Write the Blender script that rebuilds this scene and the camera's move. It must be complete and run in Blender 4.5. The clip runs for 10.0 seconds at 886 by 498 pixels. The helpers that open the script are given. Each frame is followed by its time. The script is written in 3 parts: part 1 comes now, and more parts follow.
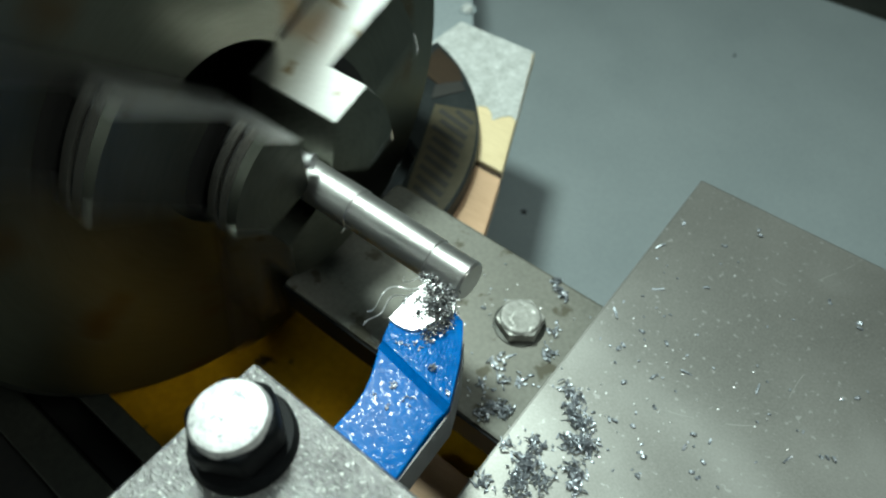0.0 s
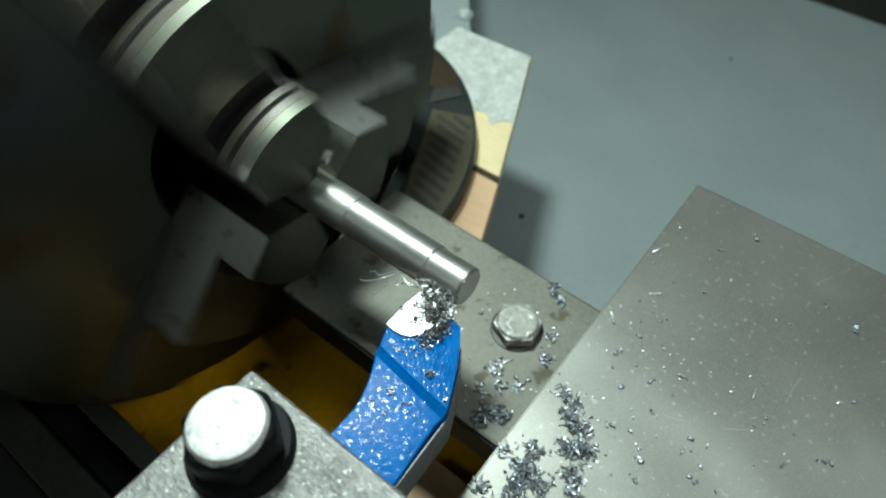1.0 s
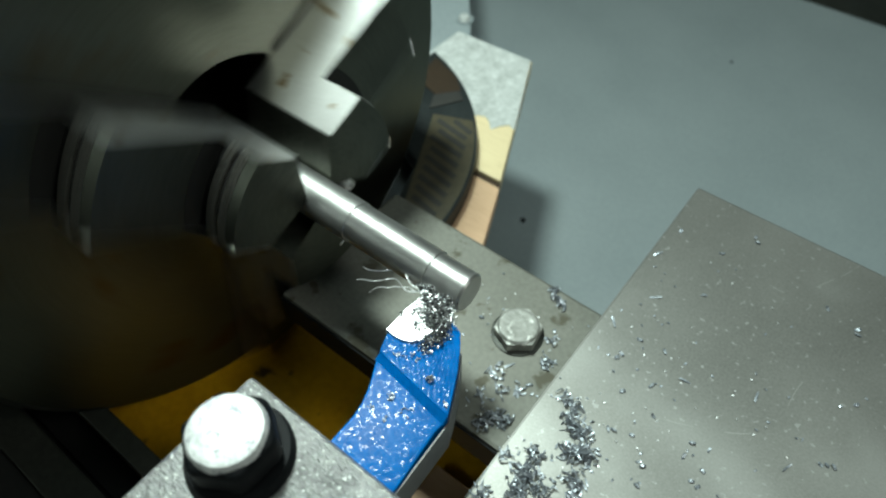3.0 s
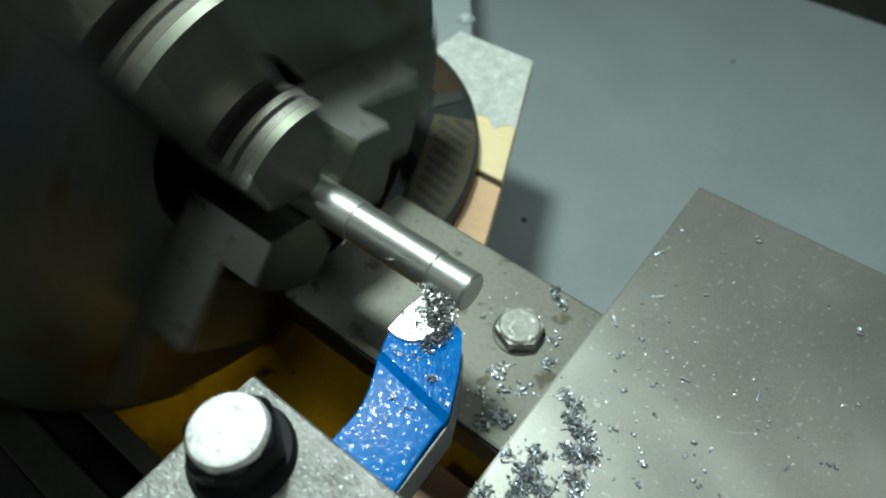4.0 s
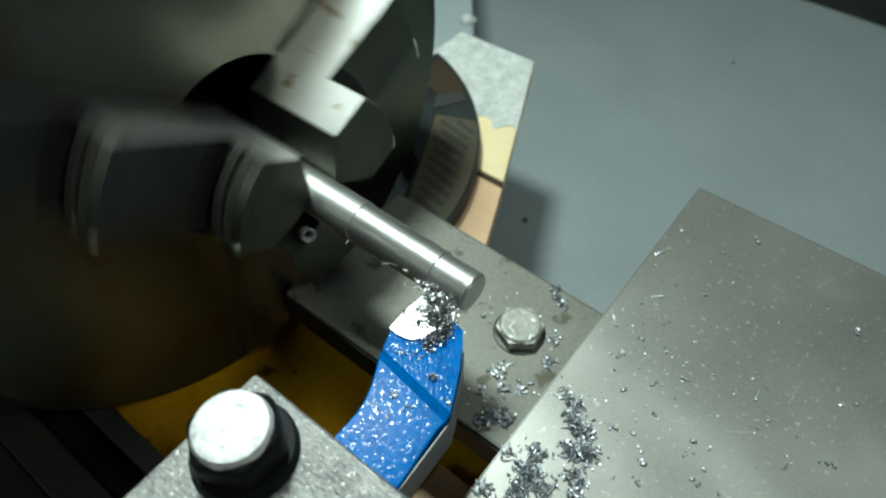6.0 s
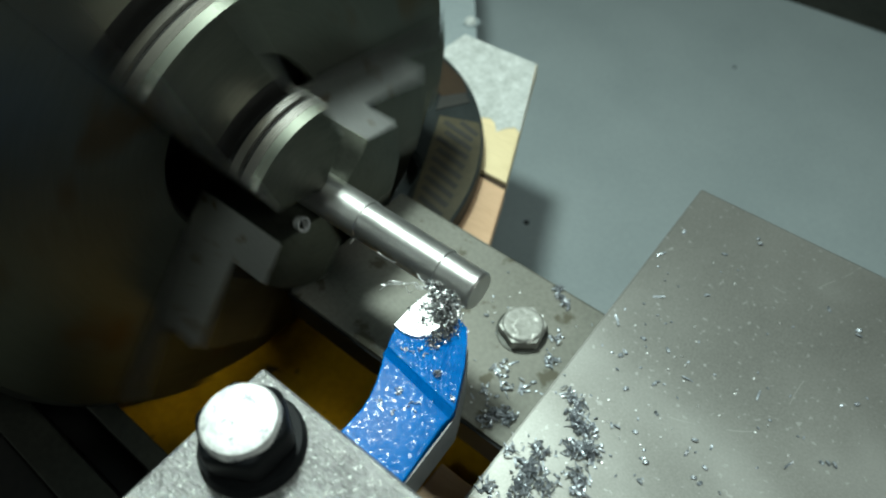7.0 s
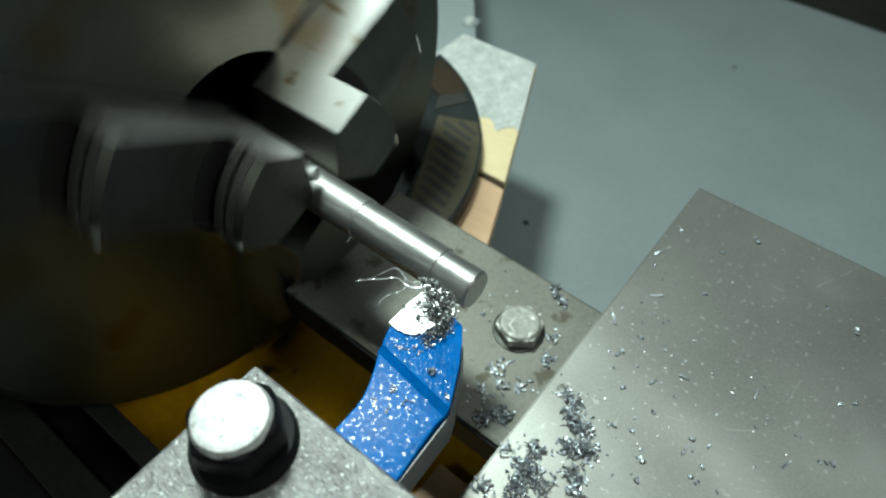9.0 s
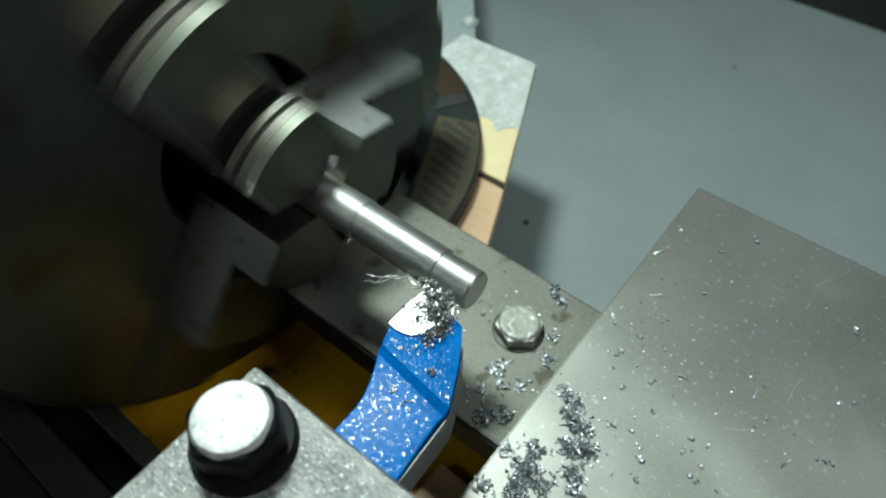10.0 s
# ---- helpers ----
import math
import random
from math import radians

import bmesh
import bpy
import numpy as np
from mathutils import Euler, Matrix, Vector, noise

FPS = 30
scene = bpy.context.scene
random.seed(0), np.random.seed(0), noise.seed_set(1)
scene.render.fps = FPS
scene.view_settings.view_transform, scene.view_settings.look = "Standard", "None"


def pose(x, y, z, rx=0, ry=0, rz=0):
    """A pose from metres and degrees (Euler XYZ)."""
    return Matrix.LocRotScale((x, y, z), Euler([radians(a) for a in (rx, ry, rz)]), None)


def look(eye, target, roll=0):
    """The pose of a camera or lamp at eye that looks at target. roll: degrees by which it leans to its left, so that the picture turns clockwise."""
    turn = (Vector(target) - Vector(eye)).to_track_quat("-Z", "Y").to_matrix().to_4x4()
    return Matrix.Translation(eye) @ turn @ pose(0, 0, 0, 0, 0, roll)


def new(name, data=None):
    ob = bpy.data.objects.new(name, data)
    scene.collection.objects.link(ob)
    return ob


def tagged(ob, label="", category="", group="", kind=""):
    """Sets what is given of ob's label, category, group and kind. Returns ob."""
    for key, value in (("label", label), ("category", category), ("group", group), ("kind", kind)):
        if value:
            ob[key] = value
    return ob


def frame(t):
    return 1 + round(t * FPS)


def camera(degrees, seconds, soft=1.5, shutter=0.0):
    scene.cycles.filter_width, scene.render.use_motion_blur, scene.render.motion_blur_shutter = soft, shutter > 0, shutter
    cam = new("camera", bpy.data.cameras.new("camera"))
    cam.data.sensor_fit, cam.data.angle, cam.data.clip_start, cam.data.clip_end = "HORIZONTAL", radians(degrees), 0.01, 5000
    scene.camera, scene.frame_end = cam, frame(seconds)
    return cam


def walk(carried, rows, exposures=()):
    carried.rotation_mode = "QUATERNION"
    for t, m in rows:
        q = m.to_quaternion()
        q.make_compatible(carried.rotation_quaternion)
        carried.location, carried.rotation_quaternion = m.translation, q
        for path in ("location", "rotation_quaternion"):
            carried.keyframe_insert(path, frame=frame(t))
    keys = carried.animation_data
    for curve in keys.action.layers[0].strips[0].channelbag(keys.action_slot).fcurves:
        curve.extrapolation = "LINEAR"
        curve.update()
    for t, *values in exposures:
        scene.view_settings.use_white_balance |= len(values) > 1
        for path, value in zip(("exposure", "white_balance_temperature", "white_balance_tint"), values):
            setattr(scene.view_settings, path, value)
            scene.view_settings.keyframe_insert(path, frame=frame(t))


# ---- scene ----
# Lathe: x along the spindle towards the tailstock, y away from the operator, z up; spindle axis at y = z = 0.
LENS = 66.777
PATH = [
    (0, pose(0.05987, -0.08626, 0.14860, 37.997, 0.152, 38.618)),
    (0.5, pose(0.06023, -0.08628, 0.14937, 38.235, 0.122, 38.406)),
    (1, pose(0.05960, -0.08590, 0.14920, 38.285, 0.122, 38.341)),
    (1.5, pose(0.05959, -0.08562, 0.14965, 38.395, 0.277, 38.291)),
    (2, pose(0.05997, -0.08498, 0.14899, 38.534, 0.394, 38.294)),
    (2.5, pose(0.05968, -0.08504, 0.14941, 38.570, 0.438, 38.245)),
    (4, pose(0.05914, -0.08536, 0.14916, 38.585, 0.540, 38.228)),
    (4.5, pose(0.05923, -0.08530, 0.14902, 38.558, 0.624, 38.259)),
    (5, pose(0.05894, -0.08542, 0.14870, 38.553, 0.579, 38.233)),
    (5.5, pose(0.05897, -0.08551, 0.14955, 38.534, 0.566, 38.249)),
    (7, pose(0.05854, -0.08877, 0.15019, 38.864, 0.102, 38.579)),
    (7.5, pose(0.05844, -0.08942, 0.15020, 38.964, 0.093, 38.731)),
    (8, pose(0.05906, -0.08882, 0.14986, 39.021, 0.231, 38.761)),
    (8.5, pose(0.05934, -0.08798, 0.14953, 38.958, 0.324, 38.664)),
    (9, pose(0.05941, -0.08799, 0.14874, 39.005, 0.176, 38.615)),
    (9.5, pose(0.05965, -0.08780, 0.14902, 38.978, 0.270, 38.610)),
    (10, pose(0.05947, -0.08785, 0.14921, 38.967, 0.290, 38.539)),
]
cam = camera(LENS, 10.0, soft=2.1, shutter=0.22)
cam.data.dof.use_dof = True
cam.data.dof.focus_distance, cam.data.dof.aperture_fstop = 0.172, 15.0
walk(cam, PATH)

FEED = 0.000228      # carriage feed towards the chuck, metres a second
TURN = 1040.6        # mean spindle speed, degrees a second
# angle of the first jaw, degrees from +y towards +z, less the mean turn: the motor's speed wavers a little
JAW_AT = ((0, 21.5), (0.5, 25.0), (1.0, 25.5), (1.5, 20.5), (2.0, 21.5), (2.5, 25.0), (3.2, 22.0), (4.0, 24.0), (4.5, 18.8), (5.0, 19.6), (5.5, 24.0), (6.2, 20.0), (7.0, 24.5), (7.5, 18.6), (8.0, 21.5), (8.5, 25.5), (9.0, 20.4), (9.5, 21.0), (10, 25.5))
MM = 0.001


def lamp(name, eye, target, size, power, colour):
    data = bpy.data.lights.new(name, "AREA")
    data.shape, data.size, data.energy, data.color = "DISK", size, power, colour
    ob = new(name, data)
    ob.matrix_world = look(eye, target)
    return ob


# ---- world and lamps: a bench lamp over the headstock, plus added fills ----
world = bpy.data.worlds.new("workshop")
scene.world = world
world.use_nodes = True
world.node_tree.nodes["Background"].inputs[0].default_value = (0.72, 1.0, 0.95, 1)
world.node_tree.nodes["Background"].inputs[1].default_value = 0.12
lamp("bench_lamp", (-0.178, 0.09, 0.45), (0.02, 0.02, -0.04), 0.09, 3.3, (0.82, 1.0, 0.93))
# Three added fills, no known source: they brighten saddle, plate and yellow web.
lamp("ceiling_fill", (0.05, 0.55, 1.42), (0.05, 0.50, 0.0), 0.9, 3.2, (0.80, 1.0, 0.94))
lamp("front_fill", (-0.16, -0.45, 0.35), (-0.03, -0.03, -0.10), 0.10, 0.23, (0.84, 1.0, 0.91))
lamp("far_fill", (0.34, 0.01, 0.44), (-0.06, 0.02, -0.10), 0.12, 0.72, (0.92, 1.0, 0.92))


# ---- materials ----
def nodes_of(name):
    m = bpy.data.materials.new(name)
    m.use_nodes = True
    t = m.node_tree
    return m, t, t.nodes["Principled BSDF"]


def surface(name, dark, light, rough=(0.4, 0.6), metal=0.0, grain=400.0, blotch=40.0, bump=0.15, stretch=(1, 1, 1), aniso=0.0, coat=0.0,
            depth=0.0002, specks=None, random_tone=0.0, scratch=None, island=None, gloss=0.5, patches=None, lines=False, swirl=None):
    """Two scales of noise for the tone, one for the gloss, fine bumps."""
    m, t, b = nodes_of(name)
    n, l = t.nodes, t.links
    co = n.new("ShaderNodeTexCoord")
    mp = n.new("ShaderNodeMapping")
    mp.inputs["Scale"].default_value = stretch
    l.new(co.outputs["Object"], mp.inputs[0])
    big, fine = n.new("ShaderNodeTexNoise"), n.new("ShaderNodeTexNoise")
    big.inputs["Scale"].default_value, big.inputs["Detail"].default_value = blotch, 4
    fine.inputs["Scale"].default_value, fine.inputs["Detail"].default_value = grain, 6
    l.new(co.outputs["Object"], big.inputs[0])
    l.new(mp.outputs[0], fine.inputs[0])
    mix = n.new("ShaderNodeMix")
    mix.data_type = "FLOAT"
    mix.inputs[0].default_value = 0.5
    l.new(big.outputs[0], mix.inputs[2])
    l.new(fine.outputs[0], mix.inputs[3])
    ramp = n.new("ShaderNodeValToRGB")
    ramp.color_ramp.elements[0].position, ramp.color_ramp.elements[1].position = 0.32, 0.68
    ramp.color_ramp.elements[0].color, ramp.color_ramp.elements[1].color = (*dark, 1), (*light, 1)
    l.new(mix.outputs[0], ramp.inputs[0])
    colour = ramp.outputs[0]
    if specks:
        vor = n.new("ShaderNodeTexNoise")
        vor.inputs["Scale"].default_value, vor.inputs["Detail"].default_value = specks[1], 3
        l.new(co.outputs["Object"], vor.inputs[0])
        cut = n.new("ShaderNodeValToRGB")
        cut.color_ramp.elements[0].position, cut.color_ramp.elements[1].position = specks[2], specks[2] + 0.06
        l.new(vor.outputs[0], cut.inputs[0])
        over = n.new("ShaderNodeMix")
        over.data_type = "RGBA"
        l.new(cut.outputs[0], over.inputs[0])
        l.new(colour, over.inputs[6])
        over.inputs[7].default_value = (*specks[0], 1)
        colour = over.outputs[2]
    if swirl:
        rings, mask, fade, both, over = n.new("ShaderNodeTexWave"), n.new("ShaderNodeTexNoise"), n.new("ShaderNodeMapRange"), n.new("ShaderNodeMath"), n.new("ShaderNodeMix")
        shift = n.new("ShaderNodeMapping")
        shift.inputs["Location"].default_value = swirl[1]
        l.new(co.outputs["Object"], shift.inputs[0])
        rings.wave_type, rings.rings_direction = "RINGS", "Z"
        rings.inputs["Scale"].default_value, rings.inputs["Distortion"].default_value, rings.inputs["Detail"].default_value, rings.inputs["Detail Scale"].default_value = swirl[2], 5.0, 4, 1.2
        l.new(shift.outputs[0], rings.inputs[0])
        mask.inputs["Scale"].default_value, mask.inputs["Detail"].default_value = 17, 3
        l.new(co.outputs["Object"], mask.inputs[0])
        fade.inputs[1].default_value, fade.inputs[2].default_value, fade.inputs[3].default_value, fade.inputs[4].default_value = 0.45, 0.68, 0.0, swirl[3]
        l.new(mask.outputs[0], fade.inputs[0])
        both.operation = "MULTIPLY"
        l.new(fade.outputs[0], both.inputs[0])
        l.new(rings.outputs[1], both.inputs[1])
        over.data_type = "RGBA"
        l.new(both.outputs[0], over.inputs[0])
        l.new(colour, over.inputs[6])
        over.inputs[7].default_value = (*swirl[0], 1)
        colour = over.outputs[2]
    if scratch:
        line, near, thin, some = n.new("ShaderNodeTexNoise"), n.new("ShaderNodeMath"), n.new("ShaderNodeMath"), n.new("ShaderNodeMath")
        line.inputs["Scale"].default_value, line.inputs["Detail"].default_value = scratch[1], 0.6
        l.new(co.outputs["Object"], line.inputs[0])
        near.operation, thin.operation, some.operation = "COMPARE", "MULTIPLY", "GREATER_THAN"
        near.inputs[1].default_value, near.inputs[2].default_value = 0.52, 0.002
        some.inputs[1].default_value = 0.53
        l.new(line.outputs[0], near.inputs[0])
        l.new(big.outputs[0], some.inputs[0])
        l.new(near.outputs[0], thin.inputs[0])
        l.new(some.outputs[0], thin.inputs[1])
        scr = n.new("ShaderNodeMix")
        scr.data_type = "RGBA"
        l.new(thin.outputs[0], scr.inputs[0])
        l.new(colour, scr.inputs[6])
        scr.inputs[7].default_value = (*scratch[0], 1)
        colour = scr.outputs[2]
    if island:
        geo, tone, mul = n.new("ShaderNodeNewGeometry"), n.new("ShaderNodeMapRange"), n.new("ShaderNodeMix")
        l.new(geo.outputs["Random Per Island"], tone.inputs[0])
        tone.inputs[3].default_value, tone.inputs[4].default_value = island, 1.0
        mul.data_type, mul.blend_type = "RGBA", "MULTIPLY"
        mul.inputs[0].default_value = 1.0
        l.new(colour, mul.inputs[6])
        l.new(tone.outputs[0], mul.inputs[7])
        colour = mul.outputs[2]
    if random_tone:
        info, hsv, rng = n.new("ShaderNodeObjectInfo"), n.new("ShaderNodeHueSaturation"), n.new("ShaderNodeMapRange")
        l.new(info.outputs["Random"], rng.inputs[0])
        rng.inputs[3].default_value, rng.inputs[4].default_value = 1 - random_tone, 1 + random_tone
        l.new(rng.outputs[0], hsv.inputs["Value"])
        l.new(colour, hsv.inputs["Color"])
        colour = hsv.outputs[0]
    l.new(colour, b.inputs["Base Color"])
    mr = n.new("ShaderNodeMapRange")
    mr.inputs[3].default_value, mr.inputs[4].default_value = rough
    l.new(mix.outputs[0], mr.inputs[0])
    l.new(mr.outputs[0], b.inputs["Roughness"])
    b.inputs["Metallic"].default_value = metal
    b.inputs["Anisotropic"].default_value = aniso
    b.inputs["Specular IOR Level"].default_value = gloss
    if patches:
        wet, cut = n.new("ShaderNodeTexNoise"), n.new("ShaderNodeMapRange")
        wet.inputs["Scale"].default_value, wet.inputs["Detail"].default_value, wet.inputs["Distortion"].default_value = patches[0], 5, 0.8
        l.new(co.outputs["Object"], wet.inputs[0])
        l.new(wet.outputs[0], cut.inputs[0])
        cut.inputs[1].default_value, cut.inputs[2].default_value = 0.59, 0.67
        cut.inputs[3].default_value, cut.inputs[4].default_value = patches[1:]
        l.new(cut.outputs[0], b.inputs["Specular IOR Level"])
    b.inputs["Coat Weight"].default_value = coat
    b.inputs["Coat Roughness"].default_value = 0.15
    bp = n.new("ShaderNodeBump")
    bp.inputs["Strength"].default_value, bp.inputs["Distance"].default_value = bump, depth
    height = fine.outputs[0]
    if lines:
        wave, add = n.new("ShaderNodeTexWave"), n.new("ShaderNodeMath")
        wave.wave_type, wave.rings_direction = "RINGS", "Z"
        wave.inputs["Scale"].default_value, wave.inputs["Distortion"].default_value, wave.inputs["Detail Scale"].default_value = 260, 3, 2
        shift = n.new("ShaderNodeMapping")
        shift.inputs["Location"].default_value = (0.03, 0.06, 0)
        l.new(co.outputs["Object"], shift.inputs[0])
        l.new(shift.outputs[0], wave.inputs[0])
        add.operation, add.inputs[2].default_value = "MULTIPLY_ADD", 1.0
        add.inputs[1].default_value = 0.10
        l.new(wave.outputs[1], add.inputs[0])
        l.new(fine.outputs[0], add.inputs[2])
        height = add.outputs[0]
    l.new(height, bp.inputs["Height"])
    l.new(bp.outputs[0], b.inputs["Normal"])
    return m


STEEL_FACE = surface("chuck_steel", (0.092, 0.098, 0.078), (0.160, 0.166, 0.136), (0.36, 0.48), 1.0, 900, 25, 0.1, specks=((0.11, 0.085, 0.052), 34, 0.58))
# One jaw steel in two tones: flanks brightened as lit, faces darkened as unlit.
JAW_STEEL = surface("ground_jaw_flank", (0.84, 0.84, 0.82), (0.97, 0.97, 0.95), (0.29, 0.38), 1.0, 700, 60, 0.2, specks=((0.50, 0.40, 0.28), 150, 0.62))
JAW_SHADED = surface("shaded_jaw_steel", (0.075, 0.08, 0.066), (0.140, 0.145, 0.120), (0.40, 0.54), 1.0, 700, 60, 0.15)
RING_STEEL = surface("ground_ring_steel", (0.62, 0.59, 0.54), (0.80, 0.77, 0.72), (0.22, 0.34), 1.0, 900, 60, 0.08)
# Near black throughout; in bore, slots and grooves this colour stands for shade.
NEAR_BLACK = surface("near_black_iron", (0.008, 0.008, 0.008), (0.02, 0.02, 0.018), (0.5, 0.7), 0.3, 300, 30, 0.1)
BAR_STEEL = surface("turned_steel", (0.46, 0.46, 0.447), (0.64, 0.64, 0.62), (0.26, 0.44), 0.92, 2500, 80, 0.6, stretch=(9, 1, 1), depth=0.00010)
BAR_OLD = surface("drawn_steel", (0.42, 0.42, 0.405), (0.60, 0.60, 0.58), (0.32, 0.50), 0.92, 2500, 80, 0.6, stretch=(5, 1, 1), depth=0.00010)
PLATE_STEEL = surface("scraped_plate_steel", (0.205, 0.203, 0.186), (0.31, 0.307, 0.285), (0.32, 0.48), 0.68, 1500, 20, 0.12, specks=((0.40, 0.40, 0.38), 520, 0.65), scratch=((0.37, 0.37, 0.345), 20), swirl=((0.50, 0.50, 0.475), (-0.04, 0.07, 0), 9, 0.45))
SADDLE_IRON = surface("oily_cast_iron", (0.125, 0.125, 0.106), (0.215, 0.212, 0.184), (0.50, 0.68), 0.5, 600, 40, 0.15, specks=((0.085, 0.078, 0.055), 110, 0.60))
POST_STEEL = surface("milled_post_steel", (0.16, 0.16, 0.16), (0.46, 0.46, 0.45), (0.26, 0.50), 0.9, 900, 160, 0.9, stretch=(1, 2.4, 1), depth=0.0006, specks=((0.70, 0.70, 0.68), 1300, 0.62))
BLACK_OXIDE = surface("black_oxide", (0.003, 0.004, 0.005), (0.008, 0.009, 0.010), (0.45, 0.62), 0.0, 800, 90, 0.2, gloss=0.12)
BOLT_TOP = surface("worn_bolt_top", (0.55, 0.56, 0.56), (0.92, 0.92, 0.90), (0.5, 0.7), 0.5, 500, 260, 0.6, depth=0.0005, specks=((0.36, 0.37, 0.39), 420, 0.60))
ZINC = surface("dull_zinc", (0.20, 0.20, 0.18), (0.40, 0.40, 0.37), (0.45, 0.65), 0.3, 600, 220, 0.5, specks=((0.62, 0.62, 0.58), 330, 0.58), depth=0.0005)
BLUE = surface("ground_blue_enamel", (0.0, 0.092, 0.34), (0.0, 0.150, 0.50), (0.12, 0.20), 0.0, 420, 150, 0.34, depth=0.0003, patches=(950, 0.015, 0.4), lines=True)
BLUE_SHANK = surface("glossy_blue_enamel", (0.0, 0.092, 0.34), (0.0, 0.150, 0.50), (0.12, 0.20), 0.0, 600, 110, 0.16, depth=0.0004, patches=(1000, 0.015, 0.32))
TOOL_GREY = surface("grey_tool_flank", (0.10, 0.107, 0.114), (0.165, 0.172, 0.18), (0.4, 0.6), 0.4, 500, 80, 0.3)
CARBIDE = surface("ground_carbide", (0.62, 0.62, 0.62), (0.80, 0.80, 0.80), (0.22, 0.38), 0.75, 1500, 200, 0.15)
YELLOW = surface("oily_yellow_paint", (0.50, 0.25, 0.004), (0.72, 0.38, 0.008), (0.3, 0.5), 0.0, 300, 26, 0.2, specks=((0.08, 0.045, 0.01), 70, 0.66), gloss=0.4)
RAIL = surface("dark_bed_iron", (0.022, 0.024, 0.019), (0.050, 0.051, 0.042), (0.35, 0.55), 0.4, 400, 30, 0.15)
TRAY = surface("grey_blue_tray_paint", (0.255, 0.298, 0.308), (0.320, 0.366, 0.376), (0.38, 0.55), 0.0, 420, 14, 0.4, depth=0.0004)
PALE_WOOD = surface("pale_planed_wood", (0.66, 0.52, 0.29), (0.80, 0.66, 0.40), (0.5, 0.7), 0.0, 120, 18, 0.3, stretch=(1, 8, 1))
PINK_WOOD = surface("pinkish_wood", (0.50, 0.31, 0.18), (0.64, 0.42, 0.26), (0.5, 0.7), 0.0, 120, 18, 0.3, stretch=(1, 8, 1))
BROWN_WOOD = surface("dark_brown_wood", (0.016, 0.010, 0.005), (0.042, 0.025, 0.012), (0.5, 0.7), 0.0, 120, 18, 0.3, stretch=(1, 8, 1), gloss=0.3)
PAPER = surface("grey_flecked_paper", (0.36, 0.38, 0.36), (0.66, 0.68, 0.66), (0.6, 0.8), 0.0, 420, 150, 0.2, specks=((0.82, 0.84, 0.82), 160, 0.66))
INK = surface("dark_print", (0.016, 0.016, 0.014), (0.028, 0.027, 0.023), (0.5, 0.7), 0.0, 300, 40, 0.05)
# Label yellow darkened all over for the shadow of the chuck.
LABEL = surface("shadowed_yellow_label", (0.034, 0.029, 0.014), (0.072, 0.060, 0.030), (0.4, 0.6), 0.0, 300, 40, 0.05)
GUARD = surface("dark_guard_enamel", (0.014, 0.017, 0.017), (0.030, 0.036, 0.036), (0.4, 0.6), 0.0, 400, 30, 0.1, gloss=0.12)
CHIP = surface("steel_chips", (0.25, 0.28, 0.32), (0.62, 0.66, 0.70), (0.28, 0.5), 0.55, 900, 500, 0.2, island=0.42)
SWARF = surface("bright_swarf", (0.72, 0.73, 0.73), (0.9, 0.9, 0.9), (0.2, 0.4), 0.6, 900, 500, 0.2)
CRUST = surface("fine_chip_crust", (0.25, 0.26, 0.27), (0.85, 0.86, 0.86), (0.15, 0.4), 0.85, 1500, 900, 0.2, island=0.05)
WALL = surface("workshop_wall", (0.03, 0.034, 0.034), (0.05, 0.055, 0.055), (0.6, 0.8), 0.0, 60, 3, 0.1)


# ---- mesh helpers (millimetres in, metres out) ----
def part(name, bm, material, parent=None, label="", smooth=False):
    """Links a bmesh as one mesh object, under parent if there is one."""
    me = bpy.data.meshes.new(name)
    bmesh.ops.recalc_face_normals(bm, faces=bm.faces)
    bm.to_mesh(me)
    bm.free()
    me.materials.append(material)
    if smooth:
        me.polygons.foreach_set("use_smooth", [True] * len(me.polygons))
        me.set_sharp_from_angle(angle=radians(32))
    ob = new(name, me)
    ob.parent = parent
    if label:
        tagged(ob, label)
    return ob


def empty(name, m=None):
    ob = new(name)
    if m is not None:
        ob.matrix_world = m
    return ob


def prism(outline, lo, hi, axis="z", bevel=0.0, segments=2):
    """An outline drawn along an axis, its sharp edges bevelled. For x the outline is (y, z), for y (x, z), for z (x, y)."""
    bm = bmesh.new()

    def at(a, b, h):
        v = {"x": (h, a, b), "y": (a, h, b), "z": (a, b, h)}[axis]
        return [c * MM for c in v]
    low = [bm.verts.new(at(a, b, lo)) for a, b in outline]
    top = [bm.verts.new(at(a, b, hi)) for a, b in outline]
    n = len(outline)
    bm.faces.new(low)
    bm.faces.new(top)
    for i in range(n):
        bm.faces.new((low[i], low[(i + 1) % n], top[(i + 1) % n], top[i]))
    bmesh.ops.recalc_face_normals(bm, faces=bm.faces)
    if bevel:
        sharp = [e for e in bm.edges if e.calc_face_angle(0) > radians(25)]
        bmesh.ops.bevel(bm, geom=sharp, offset=bevel * MM, segments=segments, affect="EDGES", profile=0.6)
    return bm


def box(x0, x1, y0, y1, z0, z1, bevel=0.5, segments=2):
    return prism([(x0, y0), (x1, y0), (x1, y1), (x0, y1)], z0, z1, "z", bevel, segments)


